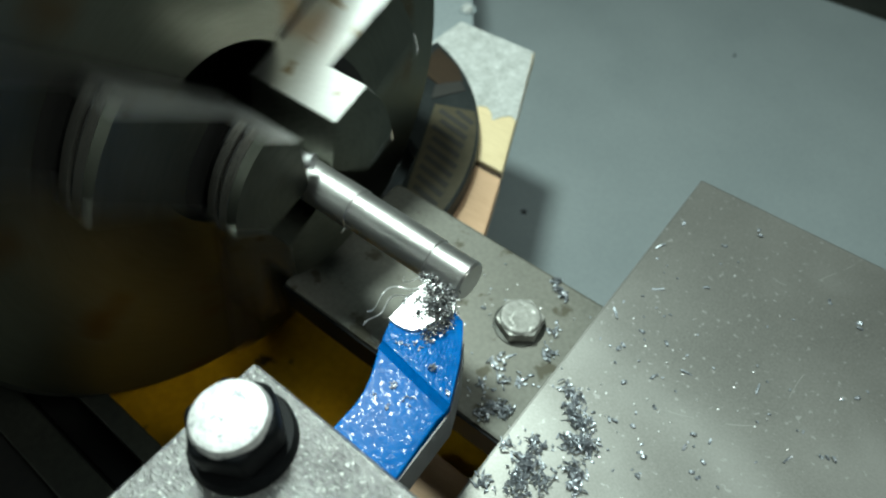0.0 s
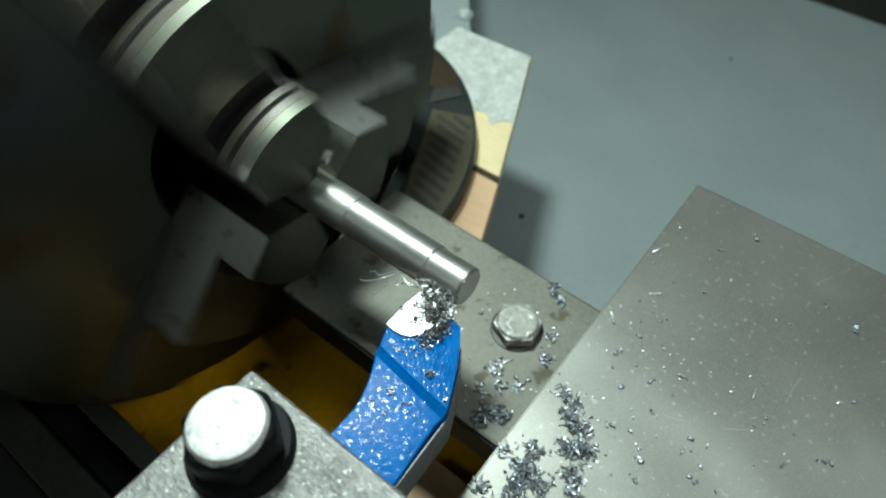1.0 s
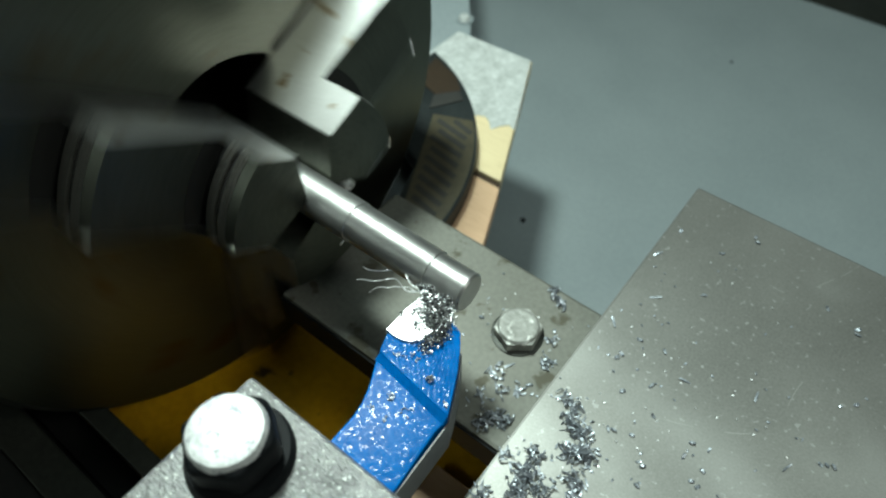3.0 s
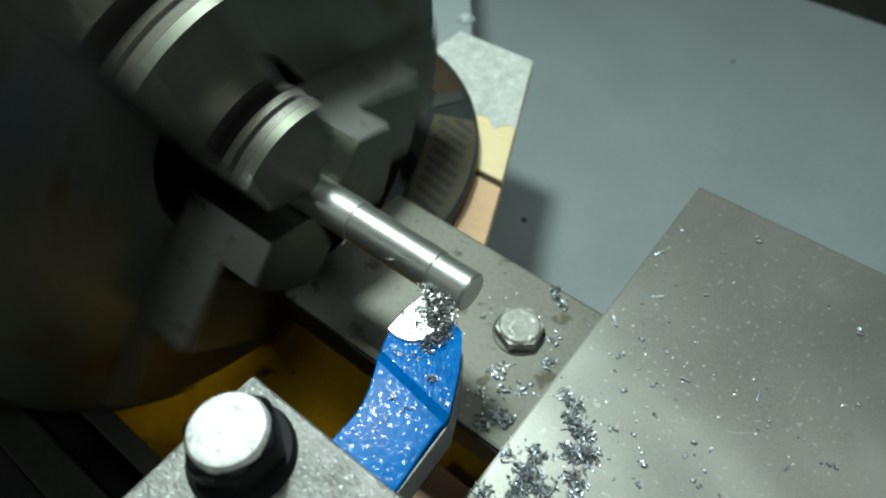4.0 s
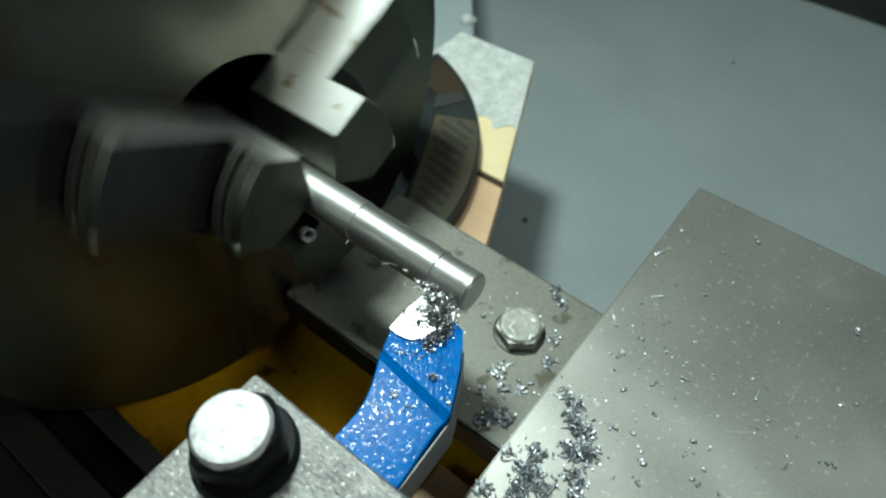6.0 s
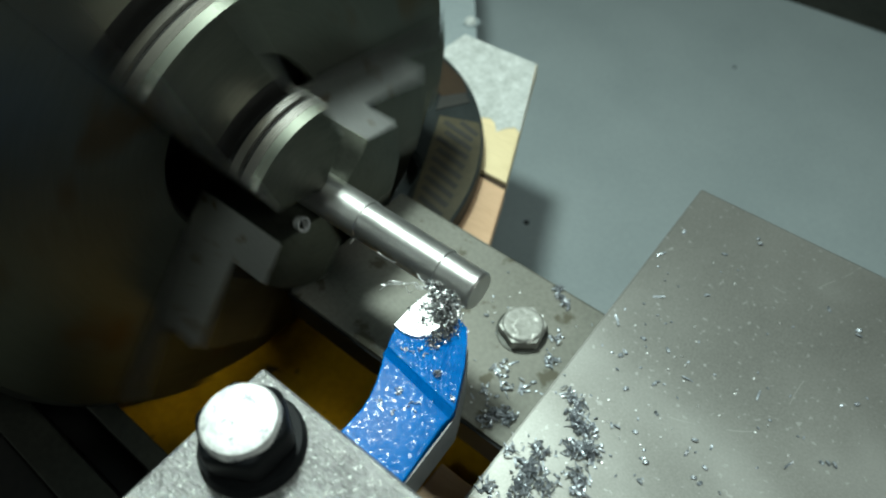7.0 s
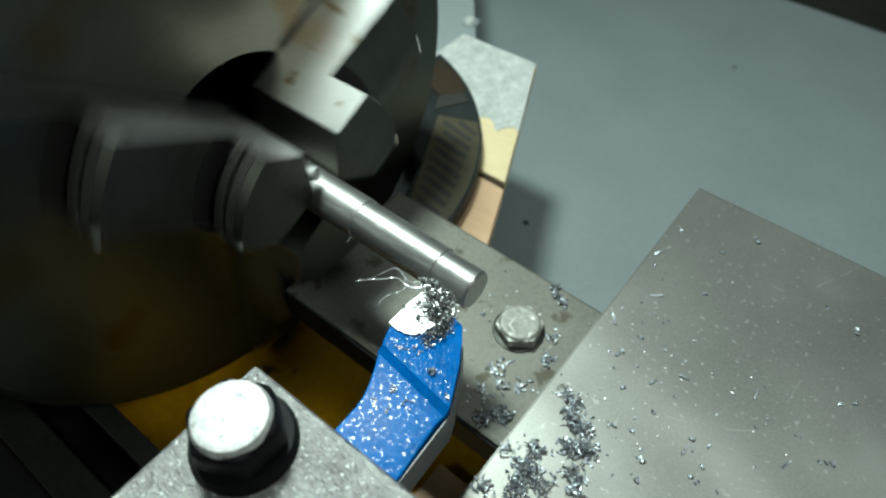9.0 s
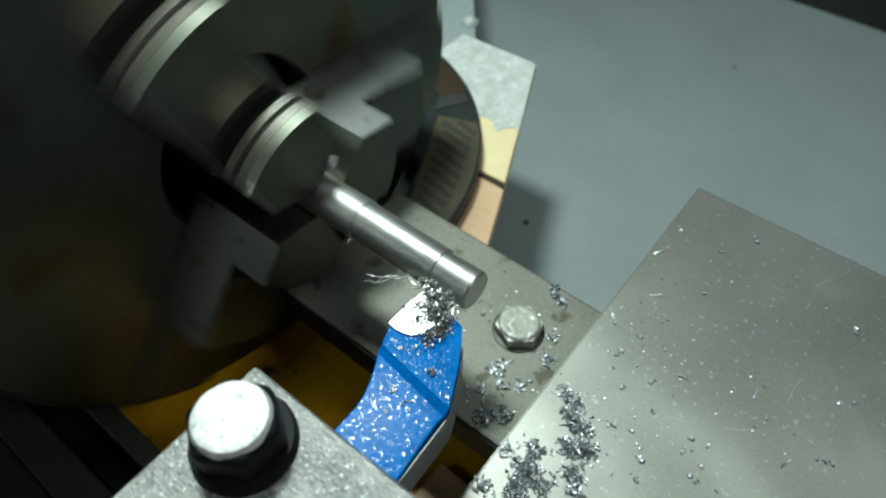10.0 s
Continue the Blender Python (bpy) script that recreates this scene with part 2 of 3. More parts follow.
def lathe(profile, steps=96, axis="x", closed=False):
    """A profile of (along, radius) turned round the axis."""
    bm = bmesh.new()
    rings = []
    for a, r in profile:
        ring = []
        for k in range(steps if r > 1e-6 else 1):
            w = 2 * math.pi * k / steps
            c, s = r * math.cos(w), r * math.sin(w)
            v = (a, c, s) if axis == "x" else (c, s, a)
            ring.append(bm.verts.new([q * MM for q in v]))
        rings.append(ring)
    pairs = list(zip(rings, rings[1:])) + ([(rings[-1], rings[0])] if closed else [])
    for p, q in pairs:
        for k in range(steps):
            j = (k + 1) % steps
            if len(p) == 1 and len(q) > 1:
                bm.faces.new((p[0], q[k], q[j]))
            elif len(q) == 1 and len(p) > 1:
                bm.faces.new((p[k], q[0], p[j]))
            elif len(p) > 1:
                bm.faces.new((p[k], q[k], q[j], p[j]))
    return bm


def circle(cx, cy, r, n, turn=0.0):
    return [(cx + r * math.cos(2 * math.pi * k / n + turn), cy + r * math.sin(2 * math.pi * k / n + turn)) for k in range(n)]


# ---- the setting: tray, bed, backdrop ----
tray = part("tray", box(-620, 700, 62, 556, -196, -190, 1.0), TRAY)
tagged(tray, "grey-blue painted steel chip tray with scattered specks", "tray", kind="structure")
lip = part("tray_lip", box(-620, 700, 556.4, 660, -196, -140, 2.0), RAIL)
tagged(lip, "dark rim behind the grey-blue tray", "rim", kind="structure")
ledge = part("tray_ledge", prism([(-37, 62.3), (-44.3, 71.6), (-148.1, 202.6), (-300, 394), (-600, 394), (-600, 62.3)], -189.9, -84, bevel=1.5), TRAY)
tagged(ledge, "raised grey-blue ledge of the tray under the boards", "ledge", kind="structure")
bench = part("floor", box(-1500, 1500, -1500, 1500, -900, -880, 0), WALL)
tagged(bench, "dim workshop floor under the machine", "floor", kind="structure")
for k, (x0, x1, y0, y1) in enumerate(((-1500, 1500, 900, 940), (-1500, 1500, -1500, -1460), (-1500, -1460, -1459, 899), (1460, 1500, -1459, 899))):
    tagged(part(("wall_north", "wall_south", "wall_west", "wall_east")[k], box(x0, x1, y0, y1, -880, 1500, 0), WALL), "plain grey workshop wall", "wall", kind="structure")
tagged(part("ceiling", box(-1500, 1500, -1500, 940, 1500, 1540, 0), WALL), "plain grey workshop ceiling", "ceiling", kind="structure")

# ---- bed: dark rails and yellow painted web ----
bed = empty("lathe_bed")
tagged(bed, "lathe bed with dark iron ways and a yellow painted web", "lathe bed")
part("yellow_web", box(-330, 420, -110, 6.5, -116, -108, 0.8), YELLOW, bed, "oily yellow painted floor between the ways")
part("front_way", box(-330, 420, -85.2, -77.6, -140, -72, 0.8), RAIL, bed)
part("front_way", box(-330, 420, -109.4, -96.6, -140, -73, 0.8), RAIL, bed)
# Gap between the ways: its shade is put into the floor's near-black colour.
part("front_way_floor", box(-330, 420, -96.3, -85.5, -140, -90, 0.5), NEAR_BLACK, bed)
part("apron", box(-330, 420, -330, -110, -140, -78, 1.0), NEAR_BLACK, bed, "near-black front of the bed")
part("rear_rib", box(-330, 420, 6.8, 47, -140, -107.9, 0.8), RAIL, bed)
part("rear_way", box(-60, 420, 20, 44, -107.8, -57.7, 0.8), RAIL, bed)
part("rear_wall", box(-330, 420, 48, 61, -140, -86, 0.8), RAIL, bed)

# ---- chuck ----
chuck = empty("lathe_chuck")
tagged(chuck, "large steel three-jaw lathe chuck turning with the spindle", "chuck")
FACE, RAD, BORE = -93.0, 101.5, 30.3
body = part("body", lathe([(FACE - 62, BORE), (FACE - 2, BORE), (FACE, BORE + 1.5), (FACE, RAD - 2.5), (FACE - 2.5, RAD), (FACE - 62, RAD)], 160, closed=True), STEEL_FACE, chuck, smooth=True)
part("spindle_plug", lathe([(FACE - 50, 0), (FACE - 50, BORE + 2), (FACE - 61, BORE + 2), (FACE - 61, 0)], 64), NEAR_BLACK, chuck, "near-black plug for the shaded depth of the spindle bore")
X1, X2, X3 = -56.6, -71.0, -88.0
R0, R1, R2, R3 = 6.5, 32.9, 64.0, 96.0
HALF = 14.0


def arc_sector(r_in, r_out, half, nose):
    """Cross-section of a jaw block: pointed towards the work, with a round outer face. (y along the jaw, z across)"""
    pts = [(r_in, -1.2), (r_in, 1.2), (r_in + nose, half)] if nose else [(r_in, -half), (r_in, half)]
    a = math.asin(half / r_out)
    arc = [(r_out * math.cos(w), r_out * math.sin(w)) for w in np.linspace(a, -a, 13)]
    pts += arc
    if nose:
        pts.append((r_in + nose, -half))
    return pts


def sector_band(r_in, r_out, half, lo, hi, r_top=None):
    """A curved strip of a jaw's round face, from lo to hi along the spindle; r_top narrows it to a chamfer."""
    bm = bmesh.new()
    rings = []
    for x, r in ((lo, r_out), (hi, r_top or r_out)):
        a_out, a_in = math.asin(half / r), math.asin(half / r_in)
        row = [(r * math.cos(w), r * math.sin(w)) for w in np.linspace(a_out, -a_out, 15)] + [(r_in * math.cos(w), r_in * math.sin(w)) for w in np.linspace(-a_in, a_in, 15)]
        rings.append([bm.verts.new((x * MM, y * MM, z * MM)) for y, z in row])
    n = len(rings[0])
    bm.faces.new(rings[0])
    bm.faces.new(rings[1])
    for i in range(n):
        bm.faces.new((rings[0][i], rings[0][(i + 1) % n], rings[1][(i + 1) % n], rings[1][i]))
    return bm


NOSE_DEEP = 9.0


def jaw(turn):
    """A jaw of three steps, tallest next to the work; each round step has an undercut, two ground lands with a groove between, and a chamfer."""
    j = part("jaw", prism(arc_sector(R0, R3, HALF, NOSE_DEEP), FACE + 0.2, X3, "x"), JAW_SHADED, chuck, "stepped steel jaw, faces coloured as in shade, ground flanks as lit", smooth=True)
    part("middle_step", prism(arc_sector(R0, R2 - 2.6, HALF, NOSE_DEEP), X3, X2, "x"), JAW_SHADED, j, smooth=True)
    part("top_step", prism(arc_sector(R0, R1 - 2.6, HALF, NOSE_DEEP), X2, X1, "x"), JAW_SHADED, j, smooth=True)
    f1, f2, f3 = [math.sqrt(r * r - HALF * HALF) for r in (R1, R2, R3)]
    f0 = R0 + NOSE_DEEP + 0.1
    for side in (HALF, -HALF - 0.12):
        part("flank", prism([(FACE + 0.3, f0), (X1, f0), (X1, f1 - 0.5), (X1 - 0.5, f1), (X2, f1), (X2, f2 - 0.5), (X2 - 0.5, f2), (X3, f2), (X3, f3), (FACE + 0.3, f3)], side, side + 0.12, "z"), JAW_STEEL, j, "ground flank with rust flecks, coloured bright as if lit")
    for r, lo, hi in ((R1, X2, X1), (R2, X3, X2)):
        w = hi - lo
        wide = HALF - 0.05
        # Black bands put shade into the colour at each step's root and groove.
        part("undercut", sector_band(r - 3.4, r - 1.9, wide, lo + 0.02, lo + 0.25 * w), NEAR_BLACK, j, "undercut at the root of the step, its shade painted black")
        part("foot_shade", sector_band(r - 2.2, r + 4.2, wide, lo - 0.3, lo + 0.06), NEAR_BLACK, j, "black strip painted as shade round the foot of the step")
        part("groove", sector_band(r - 3.4, r - 1.1, wide, lo + 0.45 * w, lo + 0.59 * w), NEAR_BLACK, j, "groove with its shade painted dark")
        for a, b in ((lo + 0.25 * w, lo + 0.45 * w), (lo + 0.59 * w, lo + 0.80 * w)):
            part("land", sector_band(r - 3.4, r, wide, a, b), RING_STEEL, j, "bright ground land", smooth=True)
        part("chamfer", sector_band(r - 4.2, r - 0.1, wide, lo + 0.801 * w, hi - 0.01, r - 0.9), JAW_SHADED, j, "dark chamfer round the step", smooth=True)
    # A flat near-black plate: the slot's shaded depth is only colour.
    slot = part("jaw_slot", prism([(BORE, -HALF - 1.6), (RAD - 1, -HALF - 1.6), (RAD - 1, HALF + 1.6), (BORE, HALF + 1.6)], FACE - 0.5, FACE + 0.12, "x"), NEAR_BLACK, chuck)
    for ob in (j, slot):
        ob.matrix_basis = pose(0, 0, 0, turn, 0, 0)


for k in range(3):
    jaw(k * 120)

# ---- workpiece ----
work = empty("workpiece")
tagged(work, "bright turned steel bar held in the chuck", "steel bar")
part("old_turned_length", lathe([(-96, 0), (-96, 6.55), (-41.3, 6.55), (-41, 6.3), (-41, 0)], 96), BAR_OLD, work, smooth=True)
part("middle_length", lathe([(-41.2, 0), (-41.2, 6.25), (-12.2, 6.25), (-12, 5.9), (-12, 0)], 96), BAR_STEEL, work, smooth=True)
part("fresh_cut_end", lathe([(-12.2, 0), (-12.2, 5.85), (-0.6, 5.85), (0, 5.3), (0, 0)], 96), BAR_STEEL, work, smooth=True)

# ---- a curl of swarf that hangs on the old step ----
curl = lathe([(0, 1.0), (0.25, 1.2), (0.5, 1.0)], 14, closed=True)
burr = part("swarf_curl", curl, BAR_STEEL, smooth=True)
burr.matrix_basis = pose(-0.0415, -0.0069, -0.0025, 20, 30, 15)
tagged(burr, "tiny bright ring of swarf hanging at the bar", "swarf")

# ---- a curl of swarf lodged beside one jaw's nose; it turns with the chuck ----
lodged = part("swarf_curl", lathe([(-2.2, 2.0), (0.8, 2.3), (0.8, 1.9), (-2.2, 1.6)], 18, closed=True), SWARF, smooth=True)
lodged.matrix_basis = pose(-0.0566, 0.0122 * math.cos(radians(78)), 0.0122 * math.sin(radians(78)), 78, 8, 20)
tagged(lodged, "bright curl of swarf lodged beside a chuck jaw", "swarf")

# ---- carriage: saddle, cross slide, tool post, tool; all feed together ----
carriage = []
saddle = empty("saddle")
tagged(saddle, "oily cast-iron saddle wing strewn with chips", "saddle")
part("wing", box(-69.5, 420, -15.5, 45.5, -57.5, -43.3, 1.2), SADDLE_IRON, saddle)
# Added strip: its black stands for shade on the wing's front side.
part("wing_side_shade", box(-69.5, 420, -16.4, -15.6, -57.4, -44.4, 0.2), BLACK_OXIDE, saddle, "black strip for the shaded side of the saddle wing")
# Out of sight under the plate, added to keep light off the web.
part("bridge", box(29, 330, -300, -16.6, -58.5, -43.3, 1.0), SADDLE_IRON, saddle, "unseen cast-iron bridge added under the cross slide to shade the web")
# Hidden behind the post, added so the chuck doesn't mirror the yellow web.
part("reflection_blocker", box(-58, 28.5, -112, -62, -71.5, -57, 1.0), SADDLE_IRON, saddle, "unseen front wing added to block the web's reflection in the chuck")
slide = empty("cross_slide")
tagged(slide, "flat scraped steel cross-slide plate strewn with chips", "cross slide")
part("plate", box(25.2, 330, -230, 108, -43.0, -31.2, 0.8), PLATE_STEEL, slide)
bolt = empty("hex_bolt", pose(4.6 * MM, 21.6 * MM, -43.3 * MM))
tagged(bolt, "dull zinc hexagon bolt in the saddle wing", "bolt")
# Wide dark disc carries the oil and the contact shadow round the head.
part("washer", lathe([(0, 0), (0, 8.8), (0.4, 8.8), (0.5, 8.6), (0.5, 0)], 40, "z"), RAIL, bolt, "thin dark washer, oil and contact shadow in its colour", smooth=True)
part("head", prism(circle(0, 0, 8.2, 6, 0.663), 0.5, 4.4, bevel=0.4), ZINC, bolt)
part("crown", lathe([(4.2, 0), (4.2, 7.0), (4.7, 6.95), (5.3, 6.4), (5.5, 5.6), (5.35, 4.6), (5.3, 0)], 40, "z"), ZINC, bolt, "chamfered pitted crown", smooth=True)

post = empty("tool_post")
tagged(post, "milled steel square tool post", "tool post")
part("post_block", box(-14, 60, -132, -58.2, -8, 25, 1.4, 3), POST_STEEL, post)
part("post_base", box(-14, 60, -132, -80, -31.0, -8.2, 1.0), POST_STEEL, post)
pbolt = empty("clamp_bolt", pose(-2.3 * MM, -71 * MM, 25 * MM))
tagged(pbolt, "black oxide clamping bolt with a worn bright top", "bolt")
part("flange", lathe([(0, 0), (0, 10.5), (1.4, 10.4), (2.4, 9.8), (2.4, 0)], 40, "z"), BLACK_OXIDE, pbolt, smooth=True)
part("hex_head", prism(circle(0, 0, 9.4, 6, 0.5), 2.3, 11.0, bevel=2.2, segments=5), BLACK_OXIDE, pbolt, smooth=True)
part("top_face", lathe([(10.0, 0), (10.0, 7.7), (11.5, 7.3), (12.1, 6.9), (12.45, 5.8), (12.5, 0)], 48, "z"), BOLT_TOP, pbolt, "worn bright round top", smooth=True)

tool = empty("turning_tool")
tagged(tool, "blue painted cranked turning tool with a brazed carbide tip", "turning tool")
SHANK = [(-1.6, -110), (17.8, -110), (17.8, -51.1), (16.4, -36.1), (16.6, -33.2), (-7.6, -29.9), (-7.1, -30.8), (-5.3, -34.1), (-3.7, -37.5), (-2.3, -41.5), (-1.7, -44.8), (-1.6, -51.4)]
NOSE = [(16.9, -31.8), (15.2, -28.3), (11.6, -21.0), (8.0, -15.2), (5.1, -11.3), (2.0, -10.4), (0.0, -8.8), (-5.0, -6.4), (-9.3, -9.8), (-9.8, -22.4), (-8.9, -25.2), (-8.1, -27.4), (-7.5, -28.6)]
part("shank", prism(SHANK, -16, -1.2, bevel=0.45), BLUE_SHANK, tool)
part("nose", prism(NOSE, -16, 0.5, bevel=0.35), BLUE, tool, "ground nose under thick blue enamel")


def slope():
    """The sloped step that leads from the shank up to the nose."""
    bm = bmesh.new()
    for x, y, z in ((-7.7, -30.3, -1.3), (16.7, -33.7, -1.3), (-7.4, -28.4, 0.35), (16.7, -31.6, 0.35), (-7.4, -28.2, -3), (16.7, -31.4, -3), (-7.7, -30.3, -3), (16.7, -33.7, -3)):
        bm.verts.new((x * MM, y * MM, z * MM))
    bmesh.ops.convex_hull(bm, input=bm.verts)
    return bm


part("step", slope(), BLUE_SHANK, tool, "dark blue sloped step across the tool")
for k in range(17):
    u = k / 16
    x0, y0, x1, y1 = 14.6 - 20.5 * u, -29.0 + 1.7 * u, 8.4 - 11.8 * u, -16.2 - 5.0 * u
    part("grinding_ridge", prism([(x0, y0), (x0 + 0.16, y0), (x1 + 0.12, y1), (x1, y1)], 0.4, 0.56 + 0.03 * (k % 3), bevel=0.04, segments=1), BLUE, tool)
part("flank", prism([(17.85, -110), (18.3, -110), (18.3, -51.0), (17.4, -32.0), (15.6, -27.9), (12.0, -20.6), (8.3, -14.8), (8.05, -15.1), (11.7, -20.9), (15.3, -28.2), (17.0, -31.8), (17.85, -51.0)], -16, -2.4), TOOL_GREY, tool, "bare grey flank of the shank")
part("carbide_tip", prism([(-10.2, -22.9), (-10.3, -15.0), (-9.7, -9.3), (-5.0, -5.3), (0.4, -7.9), (2.4, -12.0), (-0.4, -16.7), (-1.2, -19.7), (-2.8, -21.9), (-4.9, -22.8), (-7.6, -23.2)], -4, 1.3, bevel=0.2), CARBIDE, tool, "bright carbide cutting tip")
carriage += [saddle, slide, bolt, post, pbolt, tool]


# ---- chips ----
def ribbon(rng, length, width, curl, steps=4, thick=0.18):
    """A bent sliver: points and faces, in millimetres, lying about the origin."""
    verts, faces, x, z, a = [], [], -length / 2, 0.0, -curl / 2
    for k in range(steps + 1):
        w = width * (0.55 + 0.45 * math.sin(math.pi * (k + 0.6) / (steps + 1.2))) * rng.uniform(0.85, 1.15)
        nx, nz = -math.sin(a) * thick, math.cos(a) * thick
        skew = rng.uniform(-0.12, 0.12) * width
        verts += [(x, -w / 2 + skew, z), (x, w / 2 + skew, z), (x + nx, w / 2 + skew, z + nz), (x + nx, -w / 2 + skew, z + nz)]
        if k:
            o, p = 4 * (k - 1), 4 * k
            faces += [(o + i, p + i, p + (i + 1) % 4, o + (i + 1) % 4) for i in range(4)]
        x, z, a = x + math.cos(a) * length / steps, z + math.sin(a) * length / steps, a + curl / steps
    faces += [(0, 1, 2, 3), (4 * steps + 3, 4 * steps + 2, 4 * steps + 1, 4 * steps)]
    low = min(v[2] for v in verts)
    return [(v[0], v[1], v[2] - low) for v in verts], faces


def mesh_of(name, verts, faces, material):
    me = bpy.data.meshes.new(name)
    me.from_pydata([[c * MM for c in v] for v in verts], [], faces)
    me.materials.append(material)
    return me


RNG = random.Random(7)
CHIP_KINDS = [mesh_of("chip", *ribbon(RNG, RNG.uniform(1.5, 2.3), RNG.uniform(0.6, 1.1), RNG.uniform(-2.2, 2.2)), CHIP) for _ in range(9)]
GRAIN_KINDS = [mesh_of("chip", *ribbon(RNG, RNG.uniform(0.5, 0.9), RNG.uniform(0.4, 0.6), RNG.uniform(-1.0, 1.0), 2), SWARF if k % 2 else CHIP) for k in range(8)]
SLIVER_KINDS = [mesh_of("chip", *ribbon(RNG, RNG.uniform(3.4, 4.6), RNG.uniform(0.5, 0.8), RNG.uniform(-0.7, 0.7)), CHIP) for _ in range(5)]


def chip(kinds, x, y, z, turn=None, label="small bent steel chip lying on the machine", lean=12, group="loose chips"):
    ob = new("chip", RNG.choice(kinds))
    ob.matrix_basis = pose(x * MM, y * MM, (z + 0.02) * MM, RNG.uniform(-lean, lean), RNG.uniform(-lean, lean), RNG.uniform(0, 360) if turn is None else turn)
    tagged(ob, label, "metal chip", group)
    carriage.append(ob)
    return ob


PLATE_Z, SADDLE_Z = -31.2, -43.3
# chips that stand out on the cross slide: x, y
PLATE_CHIPS = [(29.7, 84.0), (51.3, 97.5), (52.6, 95.5), (44.8, 83.6), (47.7, 63.8), (81.0, 83.0), (90.7, 80.7), (91.5, 79), (39.0, 36.1), (36.5, 26.4), (36.9, 28.4), (49.2, 24.3), (43.4, 17.4),
               (54.2, 15.8), (47.1, 37.1), (98.5, 55.0), (97.8, 31.8), (96.6, 31.0), (99.4, 32.6), (66.6, 15.3), (66.1, 10.3), (71.0, 16.2), (72.1, 9.7), (70.8, 5.2), (72.6, 4.6), (52.1, 7.1), (45.9, 4.6),
               (47.3, 5.2), (58.5, 0.8), (57.2, 1.4), (59.9, -4.9)]
for x, y in PLATE_CHIPS:
    chip(CHIP_KINDS, x, y, PLATE_Z)
for x, y, a in ((28.0, 70.3, 60), (35.4, 53.4, 38), (56.3, 31.7, 12), (75.0, 39.8, 95), (89.6, 24.7, 70), (29.5, 37.0, -50)):
    chip(SLIVER_KINDS, x, y, PLATE_Z, a, "long bright steel sliver on the cross slide")
for k in range(120):
    x, y = 26.5 + abs(RNG.gauss(0, 34)), 18 + RNG.gauss(0, 32)
    if x < 130 and -60 < y < 106:
        chip(GRAIN_KINDS, x, y, PLATE_Z, label="tiny bright grain of steel on the cross slide", group="grains on the cross slide")
for x, y in ((14.0, 29.7), (13.0, 25.6), (14.4, 24.6), (19.9, 20.3), (19.0, 19.4), (16.6, 4.3), (8.6, 3.4), (10.2, 4.4), (7.4, -4.1), (12.0, -3.0), (18.3, 8.1), (-8.6, 19.2), (18.5, 15.9), (17.6, 17.2), (13.2, 1.2), (-20, 14),
             (-30, 2), (-26, 24)):
    chip(CHIP_KINDS, x, y, SADDLE_Z, label="bent steel chip lying on the saddle wing", group="chips on the saddle")
for x, y, a in ((9.4, 10.0, 60), (14.6, -6.5, 20)):
    chip(SLIVER_KINDS, x, y, SADDLE_Z, a, "long steel sliver on the saddle wing", group="chips on the saddle")
for k in range(45):
    x, y = RNG.uniform(-24, 24), RNG.uniform(-12, 40)
    if math.hypot(x - 4.4, y - 22.1) > 8.5:
        chip(GRAIN_KINDS, x, y, SADDLE_Z, label="tiny grain of steel on the saddle wing", group="grains on the saddle")


def heap(name, label, spots, base, sizes, seed, material=CHIP):
    """A pile of shards: spots are (x, y, spread, height, count)."""
    rng = random.Random(seed)
    verts, faces = [], []
    for cx, cy, spread, height, count in spots:
        for _ in range(count):
            dx, dy = rng.gauss(0, spread * 0.46), rng.gauss(0, spread * 0.46)
            top = height * math.exp(-(dx * dx + dy * dy) / (spread * spread * 0.7))
            pv, pf = ribbon(rng, rng.uniform(*sizes), rng.uniform(0.35, 0.7) * sizes[0], rng.uniform(-2.4, 2.4), 3)
            m = pose(cx + dx, cy + dy, base + rng.random() * top, rng.uniform(-50, 50) if top > 0.5 else rng.uniform(-9, 9), rng.uniform(-35, 35) if top > 0.5 else rng.uniform(-9, 9), rng.uniform(0, 360))
            o = len(verts)
            verts += [tuple(m @ Vector(v)) for v in pv]
            faces += [tuple(i + o for i in f) for f in pf]
    ob = new(name, mesh_of(name, verts, faces, material))
    tagged(ob, label, "metal chips", kind="stuff")
    carriage.append(ob)
    return ob


heap("chip_heap", "heap of grey steel chips on the cross slide", [(31.4, 5.0, 2.6, 0.8, 16), (35.5, 4.0, 2.8, 1.2, 26), (37.0, -0.6, 3.0, 1.8, 44), (40.6, -1.2, 3.0, 2.0, 44), (43.8, -6.5, 3.6, 2.8, 80), (40.6, -8.4, 3.0, 2.0, 36), (45.5, -14.0, 3.6, 2.0, 40), (48.6, -17.4, 3.0, 1.6, 26),
                                                                          (33.6, -15.0, 3.4, 1.8, 36), (34.6, -21.5, 4.2, 3.2, 90), (36.0, -27.0, 4.0, 3.2, 60), (40.6, -22.0, 3.4, 2.4, 40), (28.2, -32.0, 2.6, 1.6, 26), (27.4, -19.4, 2.4, 0.5, 14)], PLATE_Z + 0.1, (1.0, 2.9), 3)
heap("chip_heap", "loose heap of dark chips on the saddle wing", [(14.7, -11.6, 3.0, 2.0, 36), (15.4, -8.0, 2.8, 1.6, 26), (18.6, -6.6, 3.2, 1.6, 34), (12.0, 2.4, 3.6, 0.4, 12), (7.2, 5.8, 3.2, 0.4, 12), (17.0, 4.3, 3.0, 0.4, 9), (7.4, -3.4, 3.4, 0.4, 9), (18.8, 17.4, 3.0, 0.6, 16), (15.5, 26.4, 2.4, 0.5, 7)], SADDLE_Z + 0.1, (1.0, 2.8), 5)
